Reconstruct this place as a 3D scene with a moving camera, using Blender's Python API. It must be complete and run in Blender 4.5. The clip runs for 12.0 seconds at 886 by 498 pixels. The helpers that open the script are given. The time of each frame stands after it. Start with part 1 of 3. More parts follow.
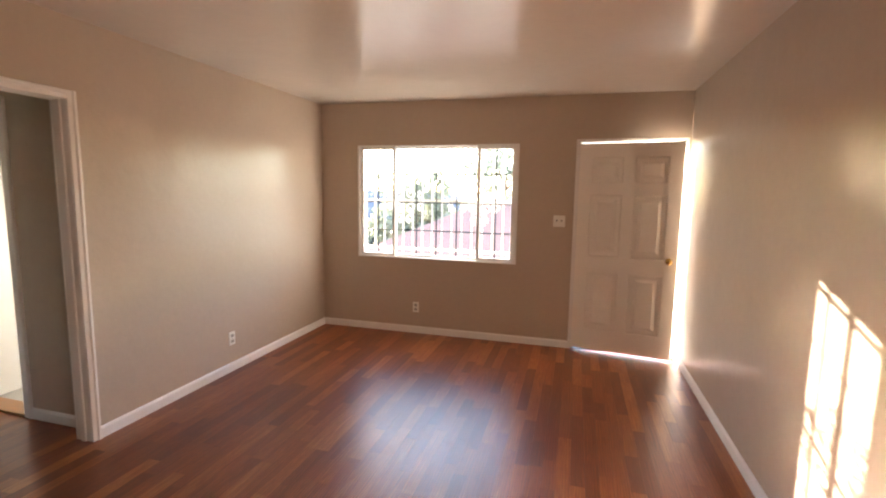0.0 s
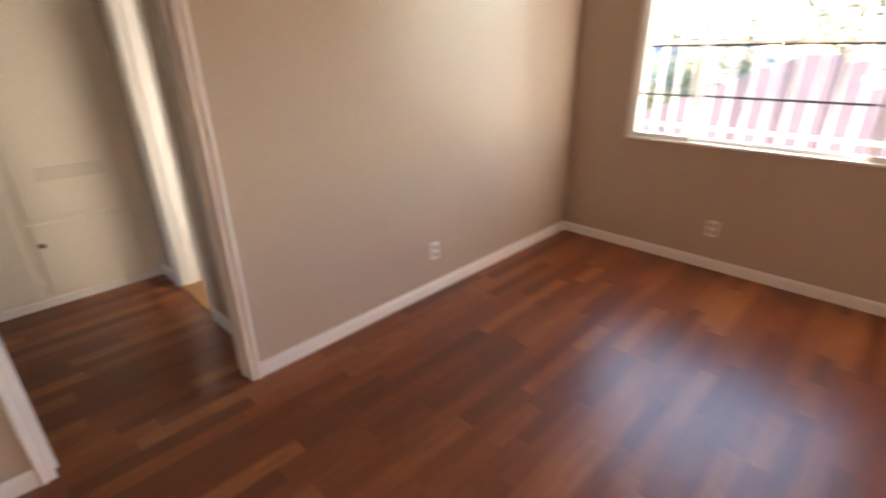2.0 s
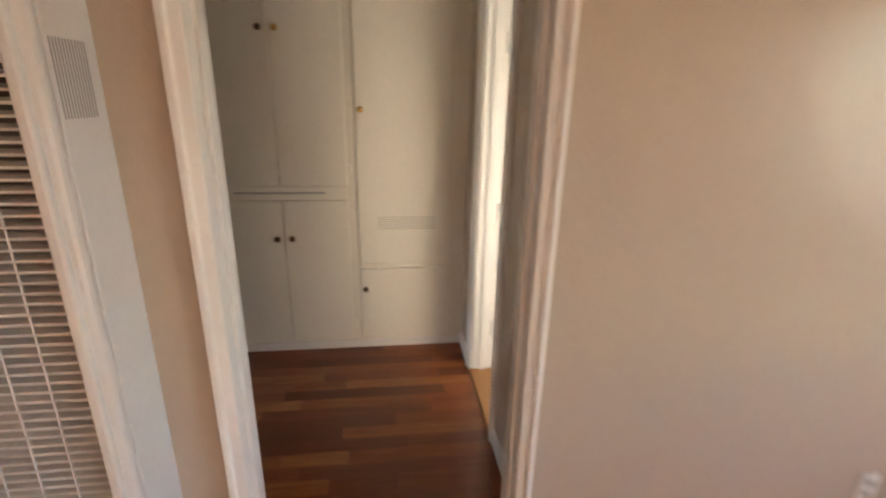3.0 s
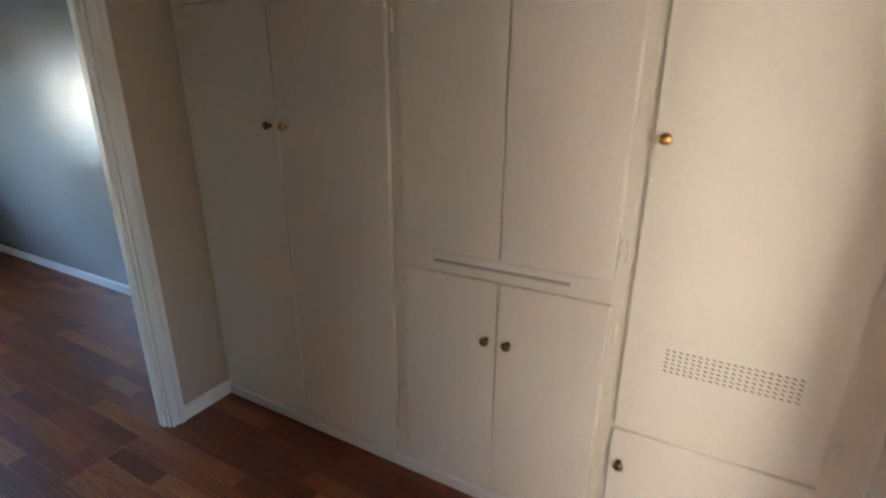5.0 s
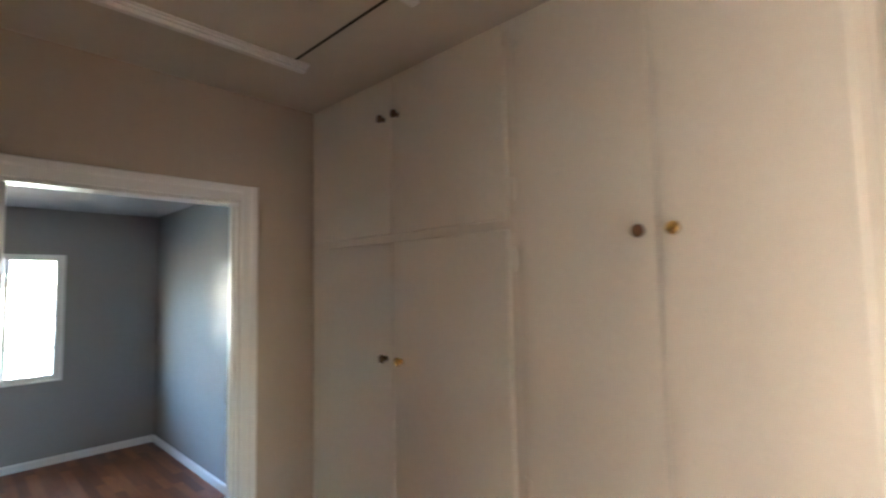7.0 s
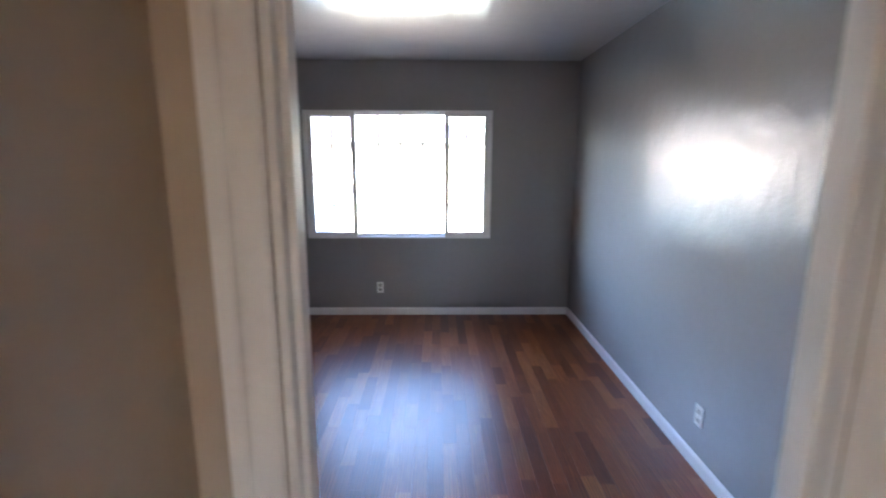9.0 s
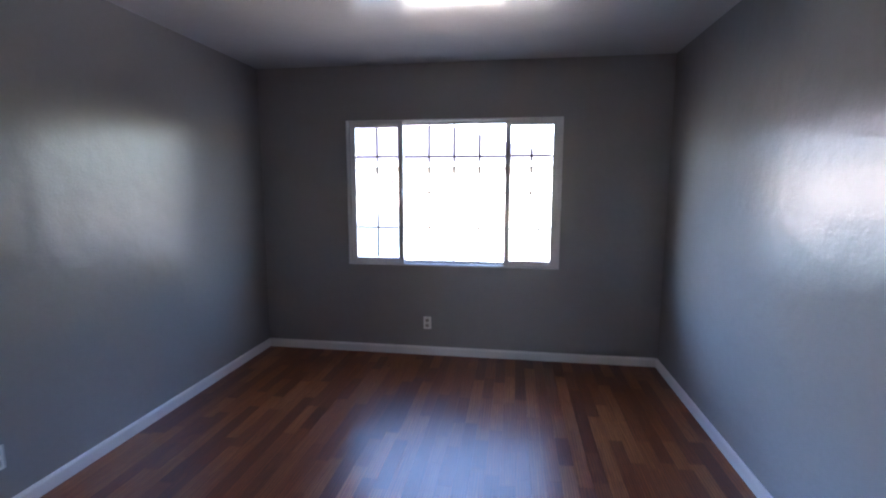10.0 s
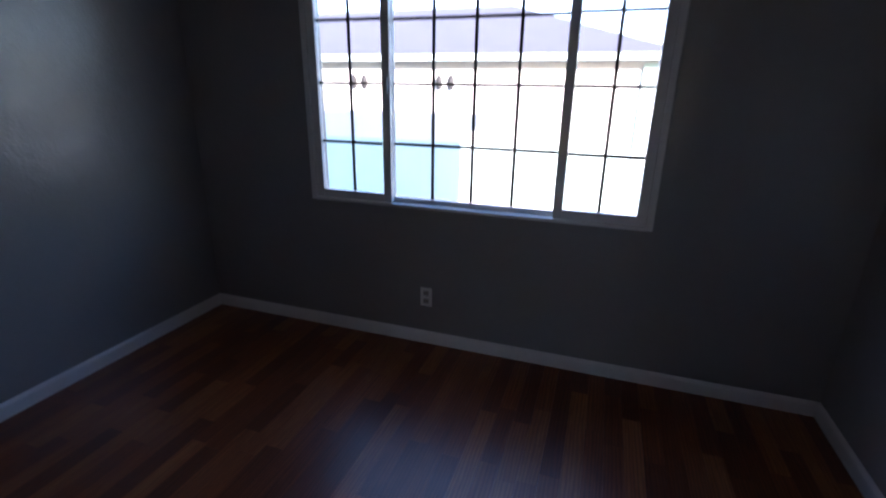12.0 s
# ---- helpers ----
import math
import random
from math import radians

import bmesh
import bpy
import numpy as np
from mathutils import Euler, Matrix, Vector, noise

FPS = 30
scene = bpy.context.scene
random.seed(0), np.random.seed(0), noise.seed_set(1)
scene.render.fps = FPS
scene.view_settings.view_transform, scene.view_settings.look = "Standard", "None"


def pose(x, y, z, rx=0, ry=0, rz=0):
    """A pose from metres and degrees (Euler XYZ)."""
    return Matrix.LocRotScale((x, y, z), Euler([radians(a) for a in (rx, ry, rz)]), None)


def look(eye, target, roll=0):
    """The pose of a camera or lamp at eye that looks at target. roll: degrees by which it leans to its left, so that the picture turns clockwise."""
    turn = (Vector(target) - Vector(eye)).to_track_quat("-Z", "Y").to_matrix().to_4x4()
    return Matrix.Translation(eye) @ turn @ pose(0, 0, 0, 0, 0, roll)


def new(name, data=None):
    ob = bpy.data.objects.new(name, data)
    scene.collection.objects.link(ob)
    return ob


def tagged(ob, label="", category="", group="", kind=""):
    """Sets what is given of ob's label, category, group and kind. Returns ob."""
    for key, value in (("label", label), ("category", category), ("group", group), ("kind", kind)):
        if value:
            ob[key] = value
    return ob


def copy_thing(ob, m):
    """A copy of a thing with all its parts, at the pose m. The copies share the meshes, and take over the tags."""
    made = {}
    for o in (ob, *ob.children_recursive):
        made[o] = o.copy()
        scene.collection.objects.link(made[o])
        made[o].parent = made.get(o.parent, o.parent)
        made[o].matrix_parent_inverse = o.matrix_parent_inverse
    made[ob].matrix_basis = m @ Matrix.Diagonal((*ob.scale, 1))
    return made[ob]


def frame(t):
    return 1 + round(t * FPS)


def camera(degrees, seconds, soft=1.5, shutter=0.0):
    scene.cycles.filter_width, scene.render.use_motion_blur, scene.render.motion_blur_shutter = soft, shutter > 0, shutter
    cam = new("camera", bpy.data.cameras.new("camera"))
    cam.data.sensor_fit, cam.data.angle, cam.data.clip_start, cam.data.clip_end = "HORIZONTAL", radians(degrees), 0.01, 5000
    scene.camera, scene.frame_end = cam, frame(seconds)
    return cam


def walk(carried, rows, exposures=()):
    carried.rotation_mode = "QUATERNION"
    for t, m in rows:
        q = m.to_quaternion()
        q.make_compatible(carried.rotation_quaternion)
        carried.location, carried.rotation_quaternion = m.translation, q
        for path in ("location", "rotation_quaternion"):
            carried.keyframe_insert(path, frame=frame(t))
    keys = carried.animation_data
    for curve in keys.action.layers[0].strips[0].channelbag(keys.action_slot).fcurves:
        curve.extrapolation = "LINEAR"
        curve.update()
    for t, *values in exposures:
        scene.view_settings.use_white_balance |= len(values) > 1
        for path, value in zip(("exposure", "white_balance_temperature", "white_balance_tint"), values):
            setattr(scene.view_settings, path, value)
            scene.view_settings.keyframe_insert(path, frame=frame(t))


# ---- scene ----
cam = camera(86.7, 12.0, soft=2.0, shutter=0.5)
PATH = [
    (0, (2.788, -0.313, 1.555), (2.25, 1.599, 1.315), 0.9),
    (0.5, (2.696, 0.072, 1.53), (2.086, 1.938, 1.149), 0.3),
    (1, (2.564, 0.49, 1.491), (1.796, 2.206, 0.809), 0.0),
    (1.5, (2.28, 0.841, 1.46), (1.384, 2.445, 0.67), -0.1),
    (2, (1.934, 1.087, 1.448), (0.638, 2.39, 0.659), -0.8),
    (2.2, (1.738, 1.189, 1.491), (0.249, 2.273, 0.71), -2.0),
    (2.5, (1.47, 1.284, 1.556), (-0.235, 2.014, 0.807), -1.4),
    (2.9, (1.152, 1.345, 1.51), (-0.718, 1.677, 0.881), 0.5),
    (3, (1.066, 1.353, 1.518), (-0.818, 1.601, 0.892), 1.2),
    (3.2, (0.926, 1.378, 1.548), (-0.971, 1.453, 0.918), 1.7),
    (3.5, (0.719, 1.417, 1.509), (-1.191, 1.237, 0.942), 1.1),
    (3.7, (0.565, 1.415, 1.526), (-1.316, 1.087, 0.929), 0.8),
    (5.3, (-0.289, 1.316, 1.542), (-1.93, 0.298, 1.023), 0.5),
    (5.5, (-0.314, 1.321, 1.571), (-1.95, 0.245, 1.167), 0.7),
    (6, (-0.349, 1.322, 1.639), (-1.99, 0.19, 1.481), 0.7),
    (6.5, (-0.376, 1.312, 1.7), (-1.968, 0.103, 1.758), -0.4),
    (7, (-0.438, 1.181, 1.704), (-1.886, -0.191, 1.844), -1.1),
    (7.5, (-0.542, 0.889, 1.701), (-1.602, -0.807, 1.759), -0.2),
    (7.7, (-0.536, 0.757, 1.698), (-1.466, -1.013, 1.655), -0.3),
    (9.3, (-0.78, -0.423, 1.584), (-0.676, -2.383, 1.197), -0.1),
    (9.5, (-0.811, -0.576, 1.579), (-0.651, -2.534, 1.208), -0.4),
    (10, (-0.874, -0.889, 1.49), (-0.579, -2.848, 1.226), 0.1),
    (10.5, (-0.905, -1.272, 1.452), (-0.616, -3.243, 1.29), 1.0),
    (11, (-0.938, -1.672, 1.412), (-0.605, -3.631, 1.188), -0.1),
    (11.5, (-1.017, -2.118, 1.45), (-0.517, -4.013, 1.053), -0.2),
    (12, (-1.005, -2.568, 1.404), (-0.4, -4.366, 0.768), 1.0),
]
EXPOSURES = [
    (0.0, 4.45, 6450, 13), (0.5, 4.12, 6450, 14), (1.0, 4.12, 6500, 15), (2.0, 4.4, 6500, 14), (3.7, 4.55, 6400, 13), (5.3, 5.12, 5800, 13),
    (6.5, 5.53, 5800, 13), (7.7, 5.92, 6100, 15), (9.3, 5.3, 5900, 28), (10.5, 4.52, 5650, 30), (12.0, 3.22, 5450, 29),
]
walk(cam, [(t, look(e, a, r)) for t, e, a, r in PATH], EXPOSURES)

# ---- world, sun ----
SUN_WAY = Vector((1.60, -2.52, -0.77)).normalized()
world = bpy.data.worlds.new("sky")
scene.world = world
world.use_nodes = True
wn = world.node_tree
sky = wn.nodes.new("ShaderNodeTexSky")
sky.sky_type = "NISHITA"
sky.sun_disc = False
sky.dust_density, sky.ozone_density = 0.3, 1.5
sky.sun_elevation = math.asin(-SUN_WAY.z)
sky.sun_rotation = math.atan2(-SUN_WAY.x, -SUN_WAY.y)
wn.links.new(sky.outputs[0], wn.nodes["Background"].inputs[0])
wn.nodes["Background"].inputs[1].default_value = 0.15
sun_data = bpy.data.lights.new("sun", "SUN")
sun_data.energy, sun_data.angle, sun_data.color = 3.8, radians(0.4), (1.0, 0.86, 0.70)
sun = new("sun", sun_data)
sun.matrix_world = look((0, 0, 0), SUN_WAY)


# ---- materials ----
def material(name, color, rough=0.5, metal=0.0, vary=0.06, scale=6.0, bump=0.0, bump_scale=60.0, spec=0.5,
             rough_vary=0.05, coat=0.0, streak=None):
    m = bpy.data.materials.new(name)
    m.use_nodes = True
    n, l = m.node_tree.nodes, m.node_tree.links
    b = n["Principled BSDF"]
    co = n.new("ShaderNodeTexCoord")
    big, fine, mp = n.new("ShaderNodeTexNoise"), n.new("ShaderNodeTexNoise"), n.new("ShaderNodeMapping")
    geo = n.new("ShaderNodeNewGeometry")
    l.new(geo.outputs["Position"], mp.inputs[0])
    if streak:
        mp.inputs["Scale"].default_value = streak
    for t, s, d in ((big, scale * 0.35, 3), (fine, scale * 9, 4)):
        t.inputs["Scale"].default_value, t.inputs["Detail"].default_value = s, d
        l.new(mp.outputs[0], t.inputs[0])
    mixf = n.new("ShaderNodeMath")
    mixf.operation = "ADD"
    l.new(big.outputs[0], mixf.inputs[0])
    l.new(fine.outputs[0], mixf.inputs[1])
    ramp = n.new("ShaderNodeMapRange")
    ramp.inputs[1].default_value, ramp.inputs[2].default_value = 0.6, 1.4
    ramp.inputs[3].default_value, ramp.inputs[4].default_value = 1 - vary, 1 + vary
    l.new(mixf.outputs[0], ramp.inputs[0])
    mul = n.new("ShaderNodeVectorMath")
    mul.operation = "SCALE"
    mul.inputs[0].default_value = color
    l.new(ramp.outputs[0], mul.inputs["Scale"])
    l.new(mul.outputs[0], b.inputs["Base Color"])
    rr = n.new("ShaderNodeMapRange")
    rr.inputs[1].default_value, rr.inputs[2].default_value = 0.3, 0.7
    rr.inputs[3].default_value, rr.inputs[4].default_value = max(0.02, rough - rough_vary), rough + rough_vary
    l.new(big.outputs[0], rr.inputs[0])
    l.new(rr.outputs[0], b.inputs["Roughness"])
    b.inputs["Metallic"].default_value = metal
    b.inputs["Specular IOR Level"].default_value = spec
    b.inputs["Coat Weight"].default_value = coat
    if bump:
        bn, bt, bb = n.new("ShaderNodeBump"), n.new("ShaderNodeTexNoise"), n.new("ShaderNodeTexNoise")
        bt.inputs["Scale"].default_value, bt.inputs["Detail"].default_value = bump_scale, 3
        bb.inputs["Scale"].default_value, bb.inputs["Detail"].default_value = bump_scale * 0.09, 2
        ad = n.new("ShaderNodeMath")
        ad.operation = "MULTIPLY_ADD"
        ad.inputs[1].default_value = 5.0
        l.new(geo.outputs["Position"], bt.inputs[0])
        l.new(geo.outputs["Position"], bb.inputs[0])
        l.new(bb.outputs[0], ad.inputs[0])
        l.new(bt.outputs[0], ad.inputs[2])
        bn.inputs["Strength"].default_value, bn.inputs["Distance"].default_value = bump, 0.002
        l.new(ad.outputs[0], bn.inputs["Height"])
        l.new(bn.outputs[0], b.inputs["Normal"])
    return m


def wood_floor(name, per_island):
    """Glossy red-brown laminate: strips of differing tone with grain along y."""
    m = bpy.data.materials.new(name)
    m.use_nodes = True
    n, l = m.node_tree.nodes, m.node_tree.links
    b = n["Principled BSDF"]
    geo = n.new("ShaderNodeNewGeometry")
    if per_island:
        rnd = geo.outputs["Random Per Island"]
    else:
        rnd = n.new("ShaderNodeObjectInfo").outputs["Random"]
    shift = n.new("ShaderNodeCombineXYZ")
    k = n.new("ShaderNodeMath")
    k.operation = "MULTIPLY"
    k.inputs[1].default_value = 37.0
    l.new(rnd, k.inputs[0])
    l.new(k.outputs[0], shift.inputs[1])
    l.new(k.outputs[0], shift.inputs[2])
    add = n.new("ShaderNodeVectorMath")
    l.new(geo.outputs["Position"], add.inputs[0])
    l.new(shift.outputs[0], add.inputs[1])
    mp = n.new("ShaderNodeMapping")
    mp.inputs["Scale"].default_value = (14.0, 1.3, 1.0)
    l.new(add.outputs[0], mp.inputs[0])
    grain, fine = n.new("ShaderNodeTexNoise"), n.new("ShaderNodeTexNoise")
    grain.inputs["Scale"].default_value, grain.inputs["Detail"].default_value = 2.2, 6
    grain.inputs["Distortion"].default_value = 1.6
    fine.inputs["Scale"].default_value, fine.inputs["Detail"].default_value = 16.0, 3
    l.new(mp.outputs[0], grain.inputs[0])
    l.new(mp.outputs[0], fine.inputs[0])
    ramp = n.new("ShaderNodeValToRGB")
    e = ramp.color_ramp.elements
    e[0].position, e[0].color = 0.0, (0.118, 0.028, 0.009, 1)
    e[1].position, e[1].color = 1.0, (0.53, 0.225, 0.078, 1)
    for p, c in ((0.3, (0.180, 0.044, 0.013, 1)), (0.6, (0.275, 0.078, 0.023, 1)), (0.85, (0.41, 0.148, 0.046, 1))):
        ramp.color_ramp.elements.new(p).color = c
    mix = n.new("ShaderNodeMath")
    mix.operation = "MULTIPLY_ADD"
    mix.inputs[1].default_value = 0.6
    l.new(grain.outputs[0], mix.inputs[0])
    half = n.new("ShaderNodeMath")
    half.operation = "MULTIPLY_ADD"
    half.inputs[1].default_value, half.inputs[2].default_value = 0.64, -0.17
    l.new(rnd, half.inputs[0])
    l.new(half.outputs[0], mix.inputs[2])
    l.new(mix.outputs[0], ramp.inputs[0])
    dark = n.new("ShaderNodeMapRange")
    dark.inputs[1].default_value, dark.inputs[2].default_value = 0.3, 0.7
    dark.inputs[3].default_value, dark.inputs[4].default_value = 0.86, 1.10
    l.new(fine.outputs[0], dark.inputs[0])
    # arched growth rings
    ring = n.new("ShaderNodeTexWave")
    ring.inputs["Scale"].default_value, ring.inputs["Distortion"].default_value = 1.6, 9.0
    ring.inputs["Detail"].default_value, ring.inputs["Detail Scale"].default_value = 2.0, 0.7
    l.new(mp.outputs[0], ring.inputs[0])
    arch = n.new("ShaderNodeMapRange")
    arch.inputs[1].default_value, arch.inputs[2].default_value = 0.0, 0.75
    arch.inputs[3].default_value, arch.inputs[4].default_value = 0.70, 1.08
    l.new(ring.outputs["Fac"], arch.inputs[0])
    tone = n.new("ShaderNodeMath")
    tone.operation = "MULTIPLY"
    l.new(dark.outputs[0], tone.inputs[0])
    l.new(arch.outputs[0], tone.inputs[1])
    mul = n.new("ShaderNodeVectorMath")
    mul.operation = "SCALE"
    l.new(ramp.outputs[0], mul.inputs[0])
    l.new(tone.outputs[0], mul.inputs["Scale"])
    l.new(mul.outputs[0], b.inputs["Base Color"])
    wear = n.new("ShaderNodeTexNoise")
    wear.inputs["Scale"].default_value = 1.7
    l.new(geo.outputs["Position"], wear.inputs[0])
    rr = n.new("ShaderNodeMapRange")
    rr.inputs[3].default_value, rr.inputs[4].default_value = 0.30, 0.38
    b.inputs["Specular IOR Level"].default_value = 0.55
    l.new(wear.outputs[0], rr.inputs[0])
    l.new(rr.outputs[0], b.inputs["Roughness"])
    bn = n.new("ShaderNodeBump")
    bn.inputs["Strength"].default_value, bn.inputs["Distance"].default_value = 0.12, 0.001
    l.new(fine.outputs[0], bn.inputs["Height"])
    l.new(bn.outputs[0], b.inputs["Normal"])
    return m


WALL_TAUPE = material("taupe_wall_paint", (0.505, 0.411, 0.325), 0.25, rough_vary=0.015, spec=0.26, vary=0.03, scale=3, bump=0.4, bump_scale=70)
WALL_GREY = material("grey_wall_paint", (0.31, 0.296, 0.278), 0.24, rough_vary=0.012, spec=0.85, vary=0.03, scale=3, bump=0.55, bump_scale=70)
CEIL_WARM = material("gloss_ceiling_paint", (0.70, 0.63, 0.55), 0.20, rough_vary=0.02, spec=0.6, vary=0.02, scale=2, bump=0.35, bump_scale=40)
CEIL_HALL = material("hall_ceiling_paint", (0.60, 0.54, 0.46), 0.37, vary=0.03, scale=2, bump=0.3, bump_scale=40)
CEIL_BED = material("bedroom_ceiling_paint", (0.62, 0.61, 0.60), 0.18, rough_vary=0.02, spec=0.7, vary=0.02, scale=2, bump=0.35, bump_scale=40)
TRIM = material("white_trim_paint", (0.80, 0.77, 0.74), 0.34, vary=0.02, scale=8)
CREAM = material("cream_cabinet_paint", (0.81, 0.765, 0.665), 0.36, vary=0.03, scale=5, bump=0.12, bump_scale=55)
DOOR_PAINT = material("door_paint", (0.88, 0.84, 0.77), 0.38, vary=0.03, scale=6, bump=0.15, bump_scale=80)
VINYL = material("white_vinyl", (0.80, 0.79, 0.77), 0.35, vary=0.02, scale=6)
# near-black, so the backlit silhouette of the muntins is in their colour
MUNTIN = material("backlit_muntin", (0.07, 0.067, 0.064), 0.5, vary=0.05)
IRON = material("white_painted_iron", (0.80, 0.80, 0.78), 0.45, vary=0.06, scale=20)
BRASS = material("aged_brass", (0.60, 0.40, 0.13), 0.24, metal=1.0, vary=0.2, scale=40)
DARK_BRASS = material("tarnished_brass", (0.16, 0.10, 0.055), 0.34, metal=1.0, vary=0.25, scale=40)
STEEL = material("brushed_nickel", (0.28, 0.25, 0.21), 0.3, metal=1.0, vary=0.1, scale=40)
PLASTIC = material("white_plastic", (0.80, 0.78, 0.73), 0.35, vary=0.02)
SOCKET = material("ivory_socket", (0.42, 0.39, 0.34), 0.4, vary=0.03)
SLOT = material("dark_slot", (0.02, 0.018, 0.016), 0.7, vary=0.1)
HEATER = material("white_enamel", (0.74, 0.72, 0.71), 0.35, vary=0.03, scale=8)
HEATER_GREY = material("mid_grey", (0.40, 0.38, 0.37), 0.5, vary=0.1, scale=30)
HEATER_DARK = material("heater_gap_shade", (0.10, 0.08, 0.065), 0.8, vary=0.1)
FLOOR_PIECE = wood_floor("laminate_strip", False)
FLOOR_REST = wood_floor("laminate_strips", True)
UNDERLAY = material("underlay", (0.03, 0.015, 0.01), 0.8, vary=0.1)
OAK = material("oak_threshold", (0.36, 0.17, 0.055), 0.4, vary=0.2, scale=10, streak=(2, 12, 12))
TILE = material("pale_tile", (0.62, 0.60, 0.54), 0.25, vary=0.06)
STUCCO = material("cream_stucco", (0.56, 0.54, 0.48), 0.9, vary=0.06, scale=3, bump=0.6, bump_scale=40)
STUCCO_GREY = material("grey_stucco", (0.20, 0.20, 0.205), 0.9, vary=0.08, scale=3, bump=0.6, bump_scale=40)
GREEN = material("mint_green_paint", (0.42, 0.53, 0.47), 0.6, vary=0.05)
SHINGLE = material("grey_shingle", (0.085, 0.08, 0.09), 0.9, vary=0.2, scale=8)
RED_TILE = material("red_roof_tile", (0.25, 0.115, 0.08), 0.85, vary=0.25, scale=6)
LEAF = material("leaf_green", (0.16, 0.175, 0.12), 0.55, vary=0.4, scale=5)
leaf_n, leaf_l = LEAF.node_tree.nodes, LEAF.node_tree.links
through_leaf, leaf_mix = leaf_n.new("ShaderNodeBsdfTranslucent"), leaf_n.new("ShaderNodeMixShader")
through_leaf.inputs[0].default_value = (0.24, 0.25, 0.17, 1)
leaf_mix.inputs[0].default_value = 0.35
leaf_l.new(leaf_n["Principled BSDF"].outputs[0], leaf_mix.inputs[1])
leaf_l.new(through_leaf.outputs[0], leaf_mix.inputs[2])
leaf_l.new(leaf_mix.outputs[0], leaf_n["Material Output"].inputs[0])
BARK = material("bark", (0.14, 0.10, 0.07), 0.9, vary=0.3, scale=20)
LANDING = material("dark_landing", (0.10, 0.095, 0.09), 0.7, vary=0.15, scale=4, bump=0.3)
ASPHALT = material("dusty_ground", (0.16, 0.15, 0.13), 0.95, vary=0.2, scale=1)
GLASS = bpy.data.materials.new("window_glass")
GLASS.use_nodes = True
gb = GLASS.node_tree.nodes["Principled BSDF"]
gb.inputs["Transmission Weight"].default_value, gb.inputs["Roughness"].default_value = 1.0, 0.0
gb.inputs["IOR"].default_value, gb.inputs["Base Color"].default_value = 1.02, (0.97, 0.99, 0.98, 1)


# ---- mesh helpers ----
def box(bm, x0, y0, z0, x1, y1, z1, bevel=0.0):
    x0, x1, y0, y1, z0, z1 = min(x0, x1), max(x0, x1), min(y0, y1), max(y0, y1), min(z0, z1), max(z0, z1)
    c = ((x0 + x1) / 2, (y0 + y1) / 2, (z0 + z1) / 2)
    r = bmesh.ops.create_cube(bm, size=1.0, matrix=Matrix.LocRotScale(c, None, (x1 - x0, y1 - y0, z1 - z0)))
    if bevel:
        edges = list({e for v in r["verts"] for e in v.link_edges})
        bmesh.ops.bevel(bm, geom=edges, offset=bevel, segments=2, profile=0.5, affect="EDGES")
    return bm


def B(*args, **kw):
    return box(bmesh.new(), *args, **kw)


def link(name, bm, mat, parent=None, smooth=False):
    me = bpy.data.meshes.new(name)
    bmesh.ops.recalc_face_normals(bm, faces=bm.faces[:])
    bm.to_mesh(me)
    bm.free()
    me.materials.append(mat)
    if smooth:
        for p in me.polygons:
            p.use_smooth = True
    ob = new(name, me)
    if parent:
        ob.parent = parent
    return ob


def part(name, bm, mat, parent, label="", smooth=False, at=None):
    ob = link(name, bm, mat, parent, smooth)
    if at is not None:
        ob.matrix_local = at
    if label:
        ob["label"] = label
    return ob


def structure(name, bm, mat, label="", category=""):
    return tagged(link(name, bm, mat), label, category, kind="structure")


def thing(name, at, label, category, group="", kind=""):
    ob = new(name)
    ob.matrix_world = at
    ob.empty_display_size = 0.1
    return tagged(ob, label, category, group, kind)


def lathe(profile, axis="z", seg=20):
    """A turned solid from (radius, height) pairs."""
    bm = bmesh.new()
    rings = []
    for r, h in profile:
        ring = []
        for i in range(seg):
            a = 2 * math.pi * i / seg
            p = (r * math.cos(a), r * math.sin(a), h)
            if axis == "x":
                p = (h, r * math.cos(a), r * math.sin(a))
            if axis == "y":
                p = (r * math.cos(a), h, r * math.sin(a))
            ring.append(bm.verts.new(p))
        rings.append(ring)
    for a, b in zip(rings, rings[1:]):
        for i in range(seg):
            bm.faces.new((a[i], a[(i + 1) % seg], b[(i + 1) % seg], b[i]))
    bm.faces.new(rings[0])
    bm.faces.new(rings[-1])
    return bm


